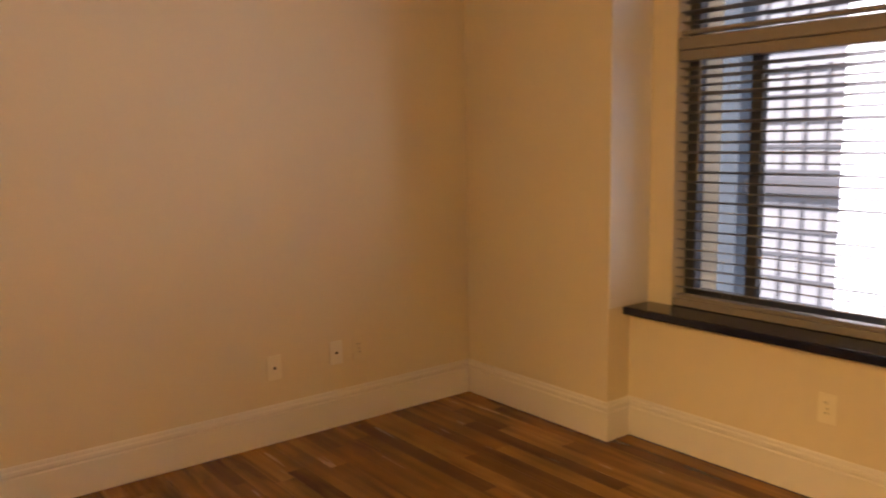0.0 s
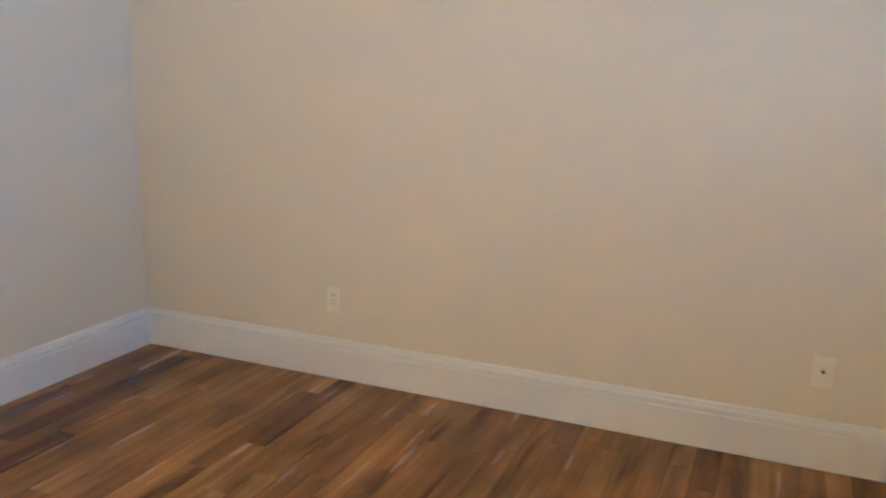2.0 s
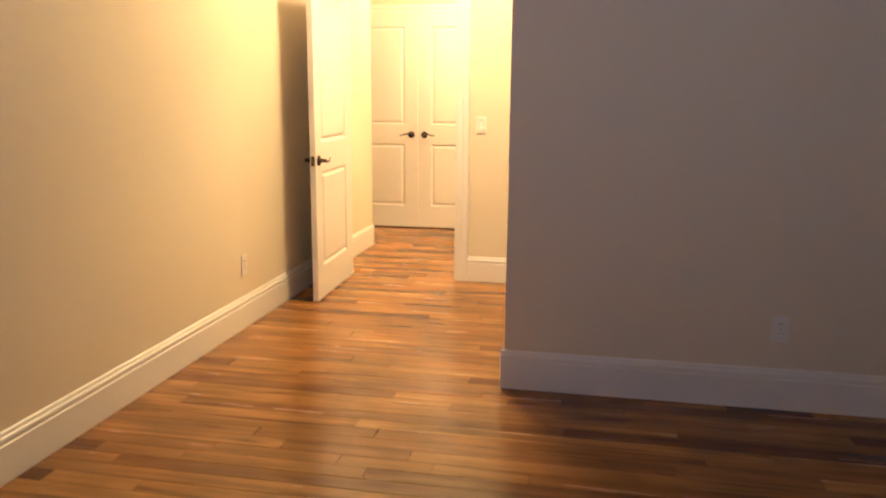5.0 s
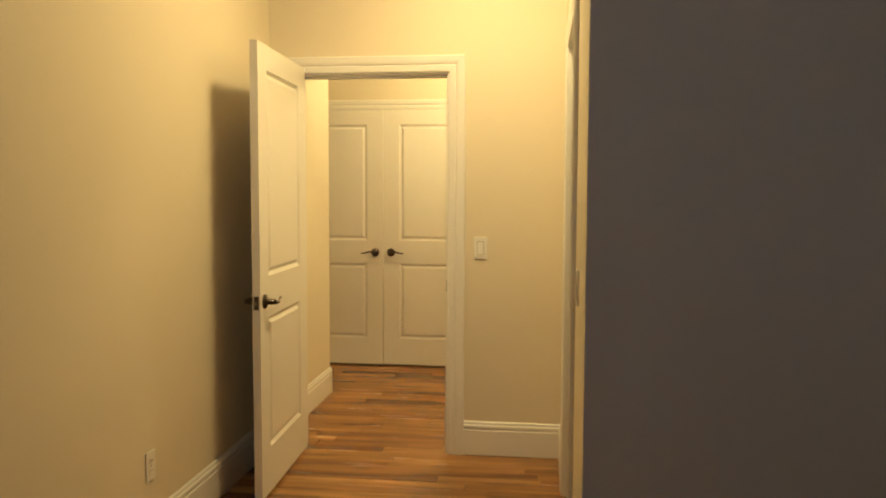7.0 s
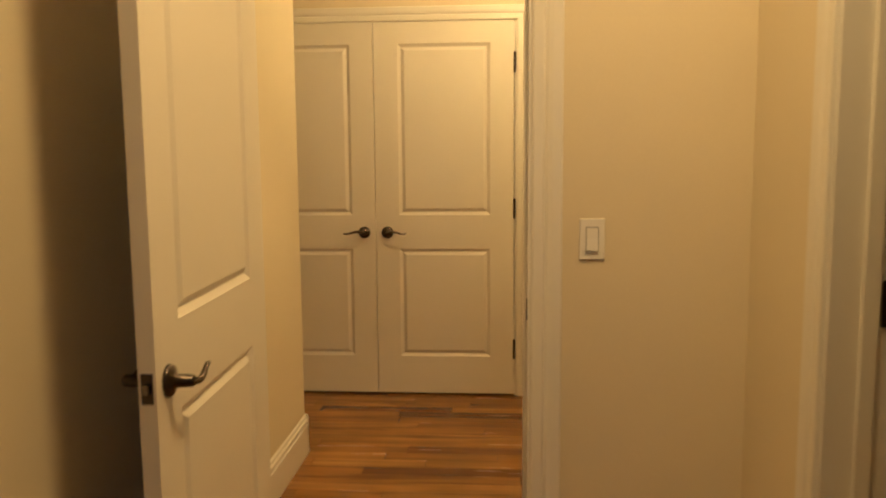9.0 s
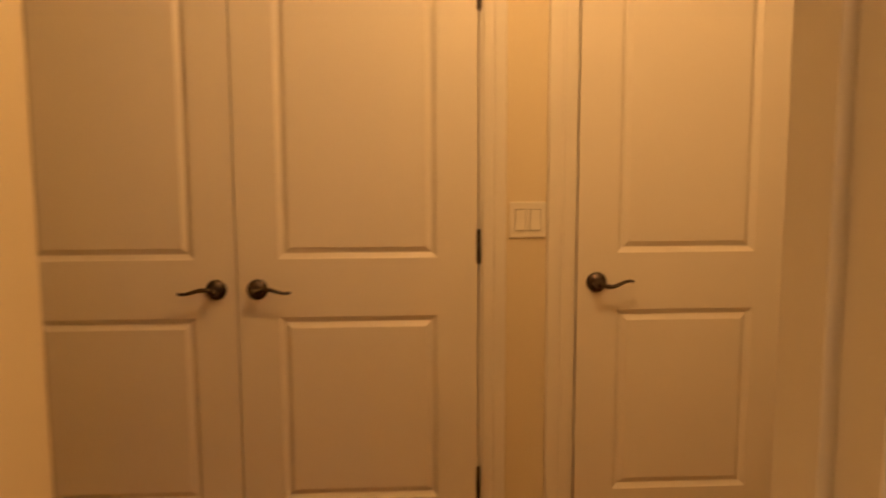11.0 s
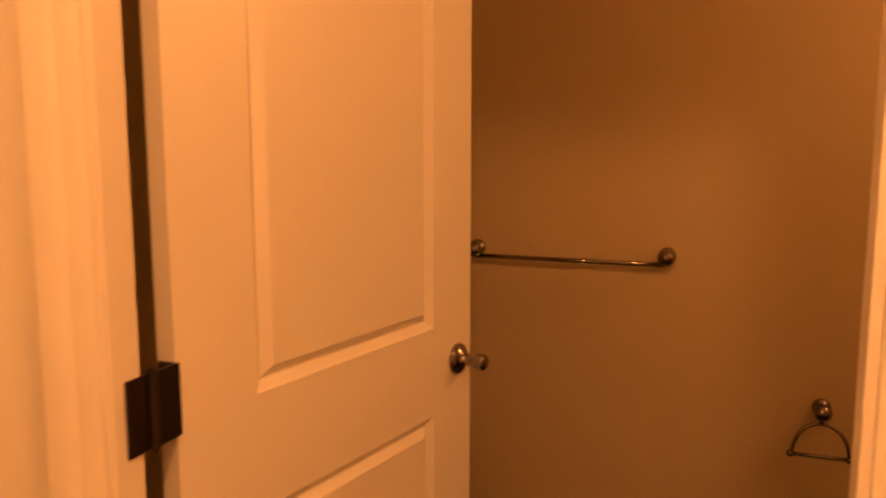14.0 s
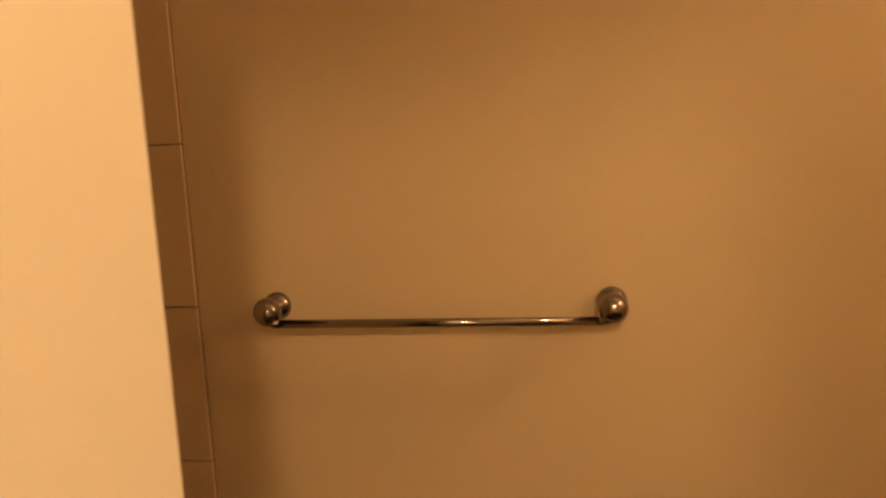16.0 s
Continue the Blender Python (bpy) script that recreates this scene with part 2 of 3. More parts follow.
w = boxed(wa - T, wa, -4.7, 3.243, 0, H)
box(w, -0.9, wa - T, 3.243 - T, 3.243, 0, H)
structure("wall_west", w, WALL, "cream painted plaster wall along bedroom and hall", "wall")
w = boxed(wh, wc, wb, wb + T, 0, H)
structure("wall_north", w, WALL, "cream painted bedroom wall ending at the hall corner", "wall")
structure("wall_east", boxed(wc, wc + T, -4.7, wb + T, 0, H), WALL, "long cream painted bedroom wall with outlets", "wall")

# hall east wall with its doorway
HD0, HD1, HDT = 0.71, 1.51, 2.03
TH = 0.155
w = boxed(wh, wh + TH, wb + T, HD0, 0, H)
box(w, wh, wh + TH, HD1, yd, 0, H)
box(w, wh, wh + TH, HD0, HD1, HDT, H)
structure("wall_hall_east", w, WALL, "cream painted hall wall with a doorway", "wall")
w = boxed(wh + T + 0.9, wh + T + 1.0, wb + T, yd, 0, H)
structure("wall_closet_back", w, WALL, "cream painted back wall of the dark side room", "wall")

# wall between hall and vestibule
D0, D1, DT = 0.145, 0.947, 2.01
w = boxed(wa, D0, yd, yd + T, 0, H)
box(w, D1, BX0, yd, yd + T, 0, H)
box(w, D0, D1, yd, yd + T, DT, H)
box(w, BX0, wh + T + 1.0, yd, yd + T, 0, H)
structure("wall_doorway", w, WALL, "cream painted wall with the bedroom doorway", "wall")

# closet wall
C0, C1, CT = -0.585, 0.947, 2.045
E0, E1 = 1.250, 1.972
w = boxed(-0.9, C0, ye, ye + T, 0, H)
box(w, C1, E0, ye, ye + T, 0, H)
box(w, E1, BX0, ye, ye + T, 0, H)
box(w, C0, C1, ye, ye + T, CT, H)
box(w, E0, E1, ye, ye + T, CT, H)
structure("wall_closets", w, WALL, "cream painted wall holding the closet doors", "wall")
structure("wall_vestibule_west", boxed(-0.9, -0.78, 3.243, ye, 0, H), WALL, "cream painted end wall of the vestibule", "wall")
structure("wall_closet_inside", boxed(-0.9, BX1 + 0.1, 4.75, 4.85, 0, H), WALL, "plain closet back wall", "wall")

# bathroom partition and walls
B0, B1, BT = BATH_DOOR
w = boxed(BX0, BX1, yd + T, B0, 0, H)
box(w, BX0, BX1, B1, ye + T, 0, H)
box(w, BX0, BX1, B0, B1, BT, H)
structure("wall_bath_partition", w, WALL, "cream painted partition with the bathroom doorway", "wall")
structure("wall_bath_east", boxed(BATH_E, BATH_E + T, BATH_S - T, BATH_N + T, 0, H), BATHWALL, "tan painted bathroom wall with towel hardware", "wall")
structure("wall_bath_north", boxed(BX1, BATH_E, BATH_N, BATH_N + T, 0, H), BATHWALL, "tan painted bathroom wall behind the door", "wall")
structure("wall_bath_south", boxed(BX1, BATH_E, BATH_S - T, BATH_S, 0, H), BATHWALL, "tan painted bathroom end wall", "wall")

# south wall with the window recess
PX = 3.010                                       # side of the recess
WX0 = 0.9
yk, yw = -4.222, -4.345                          # knee wall and window wall
W0, W1, WZ0, WZ1 = 1.05, 2.878, 0.63, 2.55
w = boxed(PX, wc, -4.7, ys, 0, H)
box(w, wa, WX0, -4.7, ys, 0, H)
box(w, WX0, PX, -4.7, yk, 0, 0.575)
box(w, W1, PX, -4.7, yw, 0.575, H)
box(w, WX0, W0, -4.7, yw, 0.575, H)
box(w, W0, W1, -4.7, yw, WZ1, H)
box(w, W0, W1, -4.7, yw - 0.04, 0.575, WZ0)
structure("wall_south", w, WALL, "cream painted window wall with a deep recess", "wall")

c = boxed(-0.9, wc + T, -4.7, 4.85, H, H + 0.1)
box(c, BX1, BATH_E + T, BATH_S - T, BATH_N + T, H - 0.002, H + 0.1)
box(c, -0.78, BX0, yd + T, ye, VEST_LAMP[2] + 0.20, H - 0.002)
structure("ceiling", c, CEIL, "flat white painted ceiling", "ceiling")

# ---- skirting and casings ----
BASE = [(0, 0), (0.015, 0), (0.015, 0.132), (0.0095, 0.136), (0.0095, 0.140), (0.0145, 0.146), (0.0140, 0.158), (0.0075, 0.163), (0.0075, 0.167), (0.0055, 0.175), (0, 0.18)]


def skirting(name, a, b, side):
    return structure(name, extruded(BASE, (*a, 0.002), (*b, 0.002), side), TRIM, "tall white moulded baseboard along the wall", "baseboard")


skirting("baseboard_west", (wa, ys), (wa, yd - 0.015), (1, 0))
skirting("baseboard_west_far", (wa, yd + T + 0.02), (wa, 3.258), (1, 0))
skirting("baseboard_vestibule", (wa + 0.015, 3.243), (-0.78, 3.243), (0, 1))
skirting("baseboard_north", (wh - 0.015, wb), (wc - 0.015, wb), (0, -1))
skirting("baseboard_hall", (wh, wb), (wh, HD0 - 0.09), (-1, 0))
skirting("baseboard_hall_end", (wh, HD1 + 0.09), (wh, yd), (-1, 0))
skirting("baseboard_east", (wc, wb), (wc, ys + 0.015), (-1, 0))
skirting("baseboard_south", (wc, ys), (PX - 0.015, ys), (0, 1))
skirting("baseboard_recess", (PX, ys), (PX, yk), (-1, 0))
skirting("baseboard_window", (PX, yk), (WX0, yk), (0, 1))
skirting("baseboard_south_west", (WX0, ys), (wa, ys), (0, 1))
skirting("baseboard_doorway", (D1 + 0.09, yd), (wh, yd), (0, -1))
skirting("baseboard_switch", (C1 + 0.08, ye), (E0 - 0.09, ye), (0, -1))

CAS = [(0, 0), (0.012, 0), (0.014, 0.006), (0.014, 0.030), (0.011, 0.036), (0.016, 0.044), (0.018, 0.056), (0.018, 0.080), (0.014, 0.085), (0, 0.085)]


def casing(name, origin, along, out, width, height, cw=0.085, left=True, right=True, gap=0.006, foot=0.0):
    """Moulded casing round an opening: origin at its floor corner, along: unit plan vector, out: unit plan vector off the wall."""
    k = cw / 0.085
    prof = [(o, u * k) for o, u in CAS]
    bm = bmesh.new()

    def put(path, inward):
        rows = []
        for p, d in path:
            rows.append([bm.verts.new((origin[0] + along[0] * (p[0] + d[0] * u) + out[0] * o, origin[1] + along[1] * (p[0] + d[0] * u) + out[1] * o, p[1] + d[1] * u)) for o, u in prof])
        n = len(prof)
        for a, b in zip(rows, rows[1:]):
            for i in range(n):
                bm.faces.new((a[i], a[(i + 1) % n], b[(i + 1) % n], b[i]))
        bm.faces.new(rows[0])
        bm.faces.new(rows[-1][::-1])
    l, r, t = -gap, width + gap, height + gap
    path = []
    if left:
        path += [((l, foot), (-1, 0)), ((l, t), (-1, 1))]
    else:
        path += [((l, t), (0, 1))]
    if right:
        path += [((r, t), (1, 1)), ((r, foot), (1, 0))]
    else:
        path += [((r, t), (0, 1))]
    put(path, 0)
    return structure(name, bm, TRIM, "white moulded wooden door casing", "door casing")


def jamb(name, lo, hi, top, axis, a, b, stop):
    """Lining of an opening in a wall from a to b along the other axis; stop: (from, to) of the door stop."""
    bm = bmesh.new()

    def put(u0, u1, v0, v1, z0, z1):
        if axis == "x":
            box(bm, u0, u1, v0, v1, z0, z1)
        else:
            box(bm, v0, v1, u0, u1, z0, z1)
    th = 0.004
    put(lo - 0.02, lo + th, a, b, 0, top)
    put(hi - th, hi + 0.02, a, b, 0, top)
    put(lo + th, hi - th, a, b, top - th, top + 0.02)
    if stop:
        put(lo + th, lo + 0.014, *stop, 0, top - th)
        put(hi - 0.014, hi - th, *stop, 0, top - th)
        put(lo + 0.014, hi - 0.014, *stop, top - 0.014, top - th)
    return structure(name, bm, TRIM, "white painted door jamb with a stop", "door jamb")


casing("door_casing_hall", (D0, yd), (1, 0), (0, -1), D1 - D0, DT)
casing("door_casing_vestibule", (D0, yd + T), (1, 0), (0, 1), D1 - D0, DT)
jamb("door_jamb_hall", D0, D1, DT, "x", yd - 0.001, yd + T + 0.001, (yd + 0.045, yd + 0.08))
casing("door_casing_side", (wh, HD1), (0, -1), (-1, 0), HD1 - HD0, HDT)
jamb("door_jamb_side", HD0, HD1, HDT, "y", wh - 0.001, wh + TH + 0.001, (wh + 0.066, wh + 0.098))
casing("door_casing_closet", (C0, ye), (1, 0), (0, -1), C1 - C0, CT, 0.075)
jamb("door_jamb_closet", C0, C1, CT, "x", ye - 0.001, ye + T, (ye + 0.04, ye + 0.07))
casing("door_casing_linen", (E0, ye), (1, 0), (0, -1), E1 - E0, CT, 0.085)
jamb("door_jamb_linen", E0, E1, CT, "x", ye - 0.001, ye + T, (ye + 0.04, ye + 0.07))
casing("door_casing_bath", (BX0, B0), (0, 1), (-1, 0), B1 - B0, BT, 0.085)
jamb("door_jamb_bath", B0, B1, BT, "y", BX0 - 0.001, BX1 + 0.001, None)
structure("trim_corner", boxed(2.068, BX0, ye - 0.014, ye, 0, CT + 0.09), TRIM, "white filler trim in the vestibule corner", "trim")


# ---- doors ----
PANELS = ((0.21, 0.815), (1.00, 1.92))


def door_leaf(width, height=2.03, thick=0.035, stile=0.128):
    """Two-panel leaf: hinge edge on x=0, front face at y=0 facing -y, back at y=thick."""
    bm = bmesh.new()
    steps = ((0.0, 0.0), (0.003, 0.003), (0.016, 0.012), (0.019, 0.012), (0.036, 0.001))
    for y, s in ((0.0, 1), (thick, -1)):
        xs = [0, stile, width - stile, width]
        zs = [0, PANELS[0][0], PANELS[0][1], PANELS[1][0], PANELS[1][1], height]
        for i in range(3):
            for j in range(5):
                if i == 1 and j in (1, 3):
                    rings = []
                    for inset, deep in steps:
                        x0, x1, z0, z1 = xs[1] + inset, xs[2] - inset, zs[j] + inset, zs[j + 1] - inset
                        rings.append([bm.verts.new((x, y + s * deep, z)) for x, z in ((x0, z0), (x1, z0), (x1, z1), (x0, z1))])
                    for a, b in zip(rings, rings[1:]):
                        for k in range(4):
                            bm.faces.new((a[k], a[(k + 1) % 4], b[(k + 1) % 4], b[k]))
                    bm.faces.new(rings[-1])
                else:
                    bm.faces.new([bm.verts.new((x, y, z)) for x, z in ((xs[i], zs[j]), (xs[i + 1], zs[j]), (xs[i + 1], zs[j + 1]), (xs[i], zs[j + 1]))])
    for q in (((0, 0, 0), (0, thick, 0), (0, thick, height), (0, 0, height)), ((width, 0, 0), (width, 0, height), (width, thick, height), (width, thick, 0)),
              ((0, 0, 0), (width, 0, 0), (width, thick, 0), (0, thick, 0)), ((0, 0, height), (0, thick, height), (width, thick, height), (width, 0, height))):
        bm.faces.new([bm.verts.new(v) for v in q])
    bmesh.ops.remove_doubles(bm, verts=bm.verts, dist=0.0001)
    return bm


def lever(parent, x, z, toward, front=True, thick=0.035, wave=1):
    """Round rose and wavy lever on a leaf's face; toward: +1 or -1 along the leaf."""
    y, s = (0.0, -1) if front else (thick, 1)
    rose = part("rose", lathe([(0.033, 0), (0.033, 0.004), (0.030, 0.009), (0.022, 0.013), (0.014, 0.017), (0.012, 0.05), (0.009, 0.054)], 28), BRONZE, parent, "dark bronze rose", True,
                pose(x, y, z, 90 if front else -90, 0, 0))
    pts, rad = [], []
    for i in range(15):
        u = i / 14
        pts.append((x + toward * (0.004 + 0.105 * u), y + s * (0.045 + 0.006 * math.sin(u * math.pi)), z + wave * (0.009 * math.sin(u * 1.75 * math.pi) * -1) + 0.001))
        rad.append(0.0085 - 0.004 * u)
    part("lever", tube(pts, rad, 12), BRONZE, parent, "wavy dark bronze lever handle", True)
    return rose


def hinge(parent, x, y, z, across=(1, 0), name="hinge"):
    """Butt hinge: knuckle standing at (x, y), one visible leaf."""
    bm = tube([(x, y, z - 0.05), (x, y, z + 0.05)], 0.0065, 10)
    for k in (-0.056, 0.05):
        r = bmesh.ops.create_cube(bm, size=1)
        bmesh.ops.scale(bm, vec=(0.009, 0.009, 0.006), verts=r["verts"])
        bmesh.ops.translate(bm, vec=(x, y, z + k + 0.003), verts=r["verts"])
    box(bm, x - 0.004, x + 0.004, y, y + 0.012, z - 0.05, z + 0.05)
    return part(name, bm, BRONZE, parent, "dark bronze butt hinge", False)


def door(name, label, width, m, levers=(), hinges=True, hinge_y=-0.004, height=2.03, stile=0.128, wave=1):
    root = tagged(new(name), label, "door", kind="structure")
    root.matrix_basis = m
    part("leaf", door_leaf(width, height, 0.035, stile), DOOR, root, "white two-panel moulded door leaf")
    for x, toward, front in levers:
        lever(root, x, 0.905, toward, front, wave=wave)
    if hinges:
        for z in (0.255, 1.035, 1.815):
            hinge(root, -0.003, hinge_y, z)
    return root


LW = (C1 - C0) / 2 - 0.0115
door("door_closet_left", "white closet door leaf, closed, dark bronze lever", LW, pose(C0 + 0.009, ye - 0.012, 0.012), [(LW - 0.062, -1, True)], wave=-0.7)
right = door("door_closet_right", "white closet door leaf, closed, dark bronze lever", LW, pose(C1 - 0.010 - LW, ye - 0.012, 0.012), [(0.062, 1, True)], False, wave=-0.7)
for z in (0.255, 1.035, 1.815):
    hinge(right, LW + 0.003, -0.004, z)
LINEN = E1 - E0 - 0.017
linen = door("door_linen", "white two-panel closet door, closed, beside the bathroom", LINEN, pose(E0 + 0.008, ye - 0.012, 0.022), [(0.062, 1, True)], False, height=2.015)
for z in (0.255, 1.035, 1.815):
    hinge(linen, LINEN + 0.003, -0.004, z)

# bedroom door, standing open along the west wall: front face towards the hall
bd = door("door_bedroom", "white bedroom door standing open against the wall", 0.795, pose(0.150, 2.030, 0.012, 0, 0, -87.8) @ pose(0, -0.0, 0), [], False)
lever(bd, 0.735, 0.89, -1, False)
lever(bd, 0.735, 0.89, -1, True)
part("latch_plate", boxed(0.7945, 0.7965, 0.006, 0.029, 0.86, 0.92, bevel=0.0005), BRONZE, bd, "bronze latch plate")
part("latch_bolt", boxed(0.796, 0.806, 0.011, 0.024, 0.88, 0.90, bevel=0.002), CHROME, bd, "steel latch bolt")

# side room door, open at a right angle into the dark room
door("door_side_room", "white side room door standing open into the dark", 0.78, pose(wh + TH + 0.012, HD1 - 0.004, 0.012), [(0.72, -1, True)], False, height=2.0)

# bathroom door, open into the bathroom
ba = door("door_bathroom", "white bathroom door standing open into the bathroom", BLEAF[3], pose(BLEAF[0], BLEAF[1], 0.012, 0, 0, BLEAF[2]), [], False, height=2.0, stile=0.150)
part("rose", lathe([(0.034, 0), (0.034, 0.004), (0.030, 0.010), (0.020, 0.016), (0.013, 0.020), (0.012, 0.040), (0.016, 0.046), (0.017, 0.066), (0.014, 0.070)], 28), CHROME, ba, "nickel privacy knob", True, pose(BLEAF[3] - 0.056, 0, 0.916, 90, 0, 0))
for z in (0.267, 1.047, 1.827):
    bm = tube([(BX1 + 0.016, B1 - 0.010, z - 0.05), (BX1 + 0.016, B1 - 0.010, z + 0.05)], 0.0075, 12)
    for k in (-0.052, 0.052):
        bmesh.ops.create_icosphere(bm, subdivisions=1, radius=0.006, matrix=Matrix.Translation((BX1 + 0.016, B1 - 0.010, z + k)))
    box(bm, BX1 - 0.028, BX1 + 0.010, B1 - 0.0085, B1 - 0.0045, z - 0.05, z + 0.05, bevel=0.001)
    box(bm, BX1 + 0.014, BLEAF[0] + 0.002, B1 - 0.010, B1 - 0.007, z - 0.05, z + 0.05)
    box(bm, BLEAF[0] - 0.003, BLEAF[0] + 0.001, BLEAF[1] - 0.003, BLEAF[1] + 0.026, z - 0.05, z + 0.05, bevel=0.001)
    part("hinge", bm, BRONZE, ba, "dark bronze butt hinge", False, ba.matrix_basis.inverted())
for z in (0.255, 1.025, 1.800):
    bm = tube([(wh + TH + 0.006, HD1 - 0.012, z - 0.05), (wh + TH + 0.006, HD1 - 0.012, z + 0.05)], 0.007, 10)
    box(bm, wh + 0.106, wh + TH + 0.003, HD1 - 0.0075, HD1 - 0.0045, z - 0.05, z + 0.05, bevel=0.001)
    tagged(part("door_hinge", bm, BRONZE), "dark bronze hinge on the side door jamb", "hinge", "hinges of the side doorway")
tagged(part("strike_plate", boxed(D1 - 0.0065, D1 - 0.0045, yd + 0.004, yd + 0.034, 0.87, 0.93), BRONZE), "dark bronze strike plate on the door jamb", "strike plate")


# ---- switches and outlets ----
def plate(name, label, m, gangs=1, kind="switch", mat=None):
    """Wall plate facing -y at its origin."""
    mat = mat or PLASTIC
    wd = 0.070 + 0.047 * (gangs - 1)
    root = tagged(new(name), label, "light switch" if kind == "switch" else "outlet")
    root.matrix_basis = m
    part("plate", boxed(-wd / 2, wd / 2, -0.006, 0, -0.0575, 0.0575, bevel=0.0025), mat, root)
    for g in range(gangs):
        cx = (g - (gangs - 1) / 2) * 0.047
        if kind == "switch":
            # Near-black box puts the shade of the gap round the rocker into colour
            part("rocker_gap_shade", boxed(cx - 0.0175, cx + 0.0175, -0.0068, -0.005, -0.034, 0.034), DARK, root, "thin shadow gap")
            bm = bmesh.new()
            v = [bm.verts.new(p) for s in (-1, 1) for p in ((cx + s * 0.016, -0.005, -0.0325), (cx + s * 0.016, -0.0125, -0.0325), (cx + s * 0.016, -0.0085, 0.002), (cx + s * 0.016, -0.0075, 0.0325), (cx + s * 0.016, -0.005, 0.0325))]
            for i in range(5):
                bm.faces.new((v[i], v[(i + 1) % 5], v[5 + (i + 1) % 5], v[5 + i]))
            bm.faces.new(v[:5])
            bm.faces.new(v[5:][::-1])
            part("rocker", bm, mat, root, "white paddle rocker")
            for s in (-1, 1):
                part("screw", lathe([(0.003, 0), (0.003, 0.001), (0.002, 0.0015)], 10), mat, root, "", False, pose(cx, -0.006, s * 0.048, 90))
        elif kind == "outlet":
            for s in (-1, 1):
                part("receptacle", boxed(cx - 0.0165, cx + 0.0165, -0.0085, -0.005, s * 0.0195 - 0.014, s * 0.0195 + 0.014, bevel=0.002), mat, root)
                for k, hh in ((-0.0065, 0.0045), (0.0065, 0.0035)):
                    part("slot", boxed(cx + k - 0.0012, cx + k + 0.0012, -0.0089, -0.008, s * 0.0195 - hh + 0.003, s * 0.0195 + hh + 0.003), DARK, root, "dark slot")
            part("screw", lathe([(0.003, 0), (0.003, 0.001), (0.002, 0.0015)], 10), CHROME, root, "", False, pose(cx, -0.006, 0, 90))
        else:
            part("jack", lathe([(0.0055, 0), (0.0055, 0.004), (0.0045, 0.010), (0.002, 0.010)], 12), DARK, root, "dark cable jack", False, pose(cx, -0.006, 0, 90))
    return root


plate("light_switch", "white single rocker switch on the hall end wall", pose(1.121, yd - 0.0005, 1.104))
plate("light_switch", "white double rocker switch between closet doors", pose(1.098, ye - 0.0005, 1.129), 2)
plate("light_switch", "white single rocker switch beside the side doorway", pose(wh - 0.0005, 0.405, 1.093, 0, 0, -90))
plate("wall_outlet", "white duplex outlet on the west wall", pose(wa + 0.0005, 0.665, 0.36, 0, 0, 90), 1, "outlet")
plate("wall_outlet", "white duplex outlet on the dark north wall", pose(2.719, wb - 0.0005, 0.357), 1, "outlet")
plate("wall_outlet", "cream duplex outlet on the east wall", pose(wc - 0.0005, -1.017, 0.353, 0, 0, -90), 1, "outlet", IVORY)
plate("cable_plate", "cream cable jack plate on the east wall", pose(wc - 0.0005, -2.913, 0.353, 0, 0, -90), 1, "jack", IVORY)
plate("wall_outlet", "white outlet plate on the east wall near the corner", pose(wc - 0.0005, -3.238, 0.366, 0, 0, -90), 1, "jack", PLASTIC)
plate("blank_plate", "cream painted-over blank wall plate", pose(wc - 0.0005, -3.365, 0.366, 0, 0, -90), 1, "outlet", WALL)
plate("wall_outlet", "cream outlet on the knee wall under the window", pose(2.09, yk + 0.0005, 0.36, 0, 0, 180), 1, "outlet", IVORY)

# ---- window, sill, blinds ----
structure("window_sill", boxed(WX0, PX + 0.0, yw - 0.04, -4.165, 0.572, 0.610, bevel=0.008), BLACKSTONE, "glossy black stone window sill", "window sill")
# White panel over the cream reveal; its white partly stands for daylight caught there
structure("window_reveal", boxed(PX - 0.005, PX, yw, ys - 0.004, 0.612, H - 0.002), TRIM, "white side of the window recess, daylight partly put into its colour", "window reveal")
structure("window_apron", boxed(W0, W1, yw - 0.036, yw - 0.006, 0.612, 0.645, bevel=0.003), SLAT, "taupe lower window frame above the sill", "window frame")
win = tagged(new("window_1"), "tall aluminium window behind blinds", "window", kind="structure")
GY = -4.47
for a in ((W0, W0 + 0.05, WZ0, WZ1), (W1 - 0.05, W1, WZ0, WZ1), (W0 + 0.05, W1 - 0.05, WZ0, WZ0 + 0.05), (W0 + 0.05, W1 - 0.05, WZ1 - 0.05, WZ1), (W0 + 0.05, W1 - 0.05, 1.72, 1.80)):
    part("window_frame", boxed(a[0], a[1], GY - 0.03, GY + 0.03, a[2], a[3], bevel=0.003), SASH, win)
for x in (1.42, 2.53):
    part("mullion", boxed(x, x + 0.05, GY - 0.025, GY + 0.025, WZ0 + 0.05, 1.72, bevel=0.003), SASH, win)
for x0, x1 in ((W0 + 0.05, 1.42), (1.47, 2.53), (2.58, W1 - 0.05)):
    g = part("pane", boxed(x0, x1, GY - 0.003, GY + 0.003, WZ0 + 0.05, 1.72), GLASS, win)
    g.visible_shadow = False
g = part("pane", boxed(W0 + 0.05, W1 - 0.05, GY - 0.003, GY + 0.003, 1.80, WZ1 - 0.05), GLASS, win)
g.visible_shadow = False
structure("window_transom", boxed(W0, W1, -4.44, -4.355, 1.735, 1.79, bevel=0.006), SLAT, "taupe window transom rail", "transom")


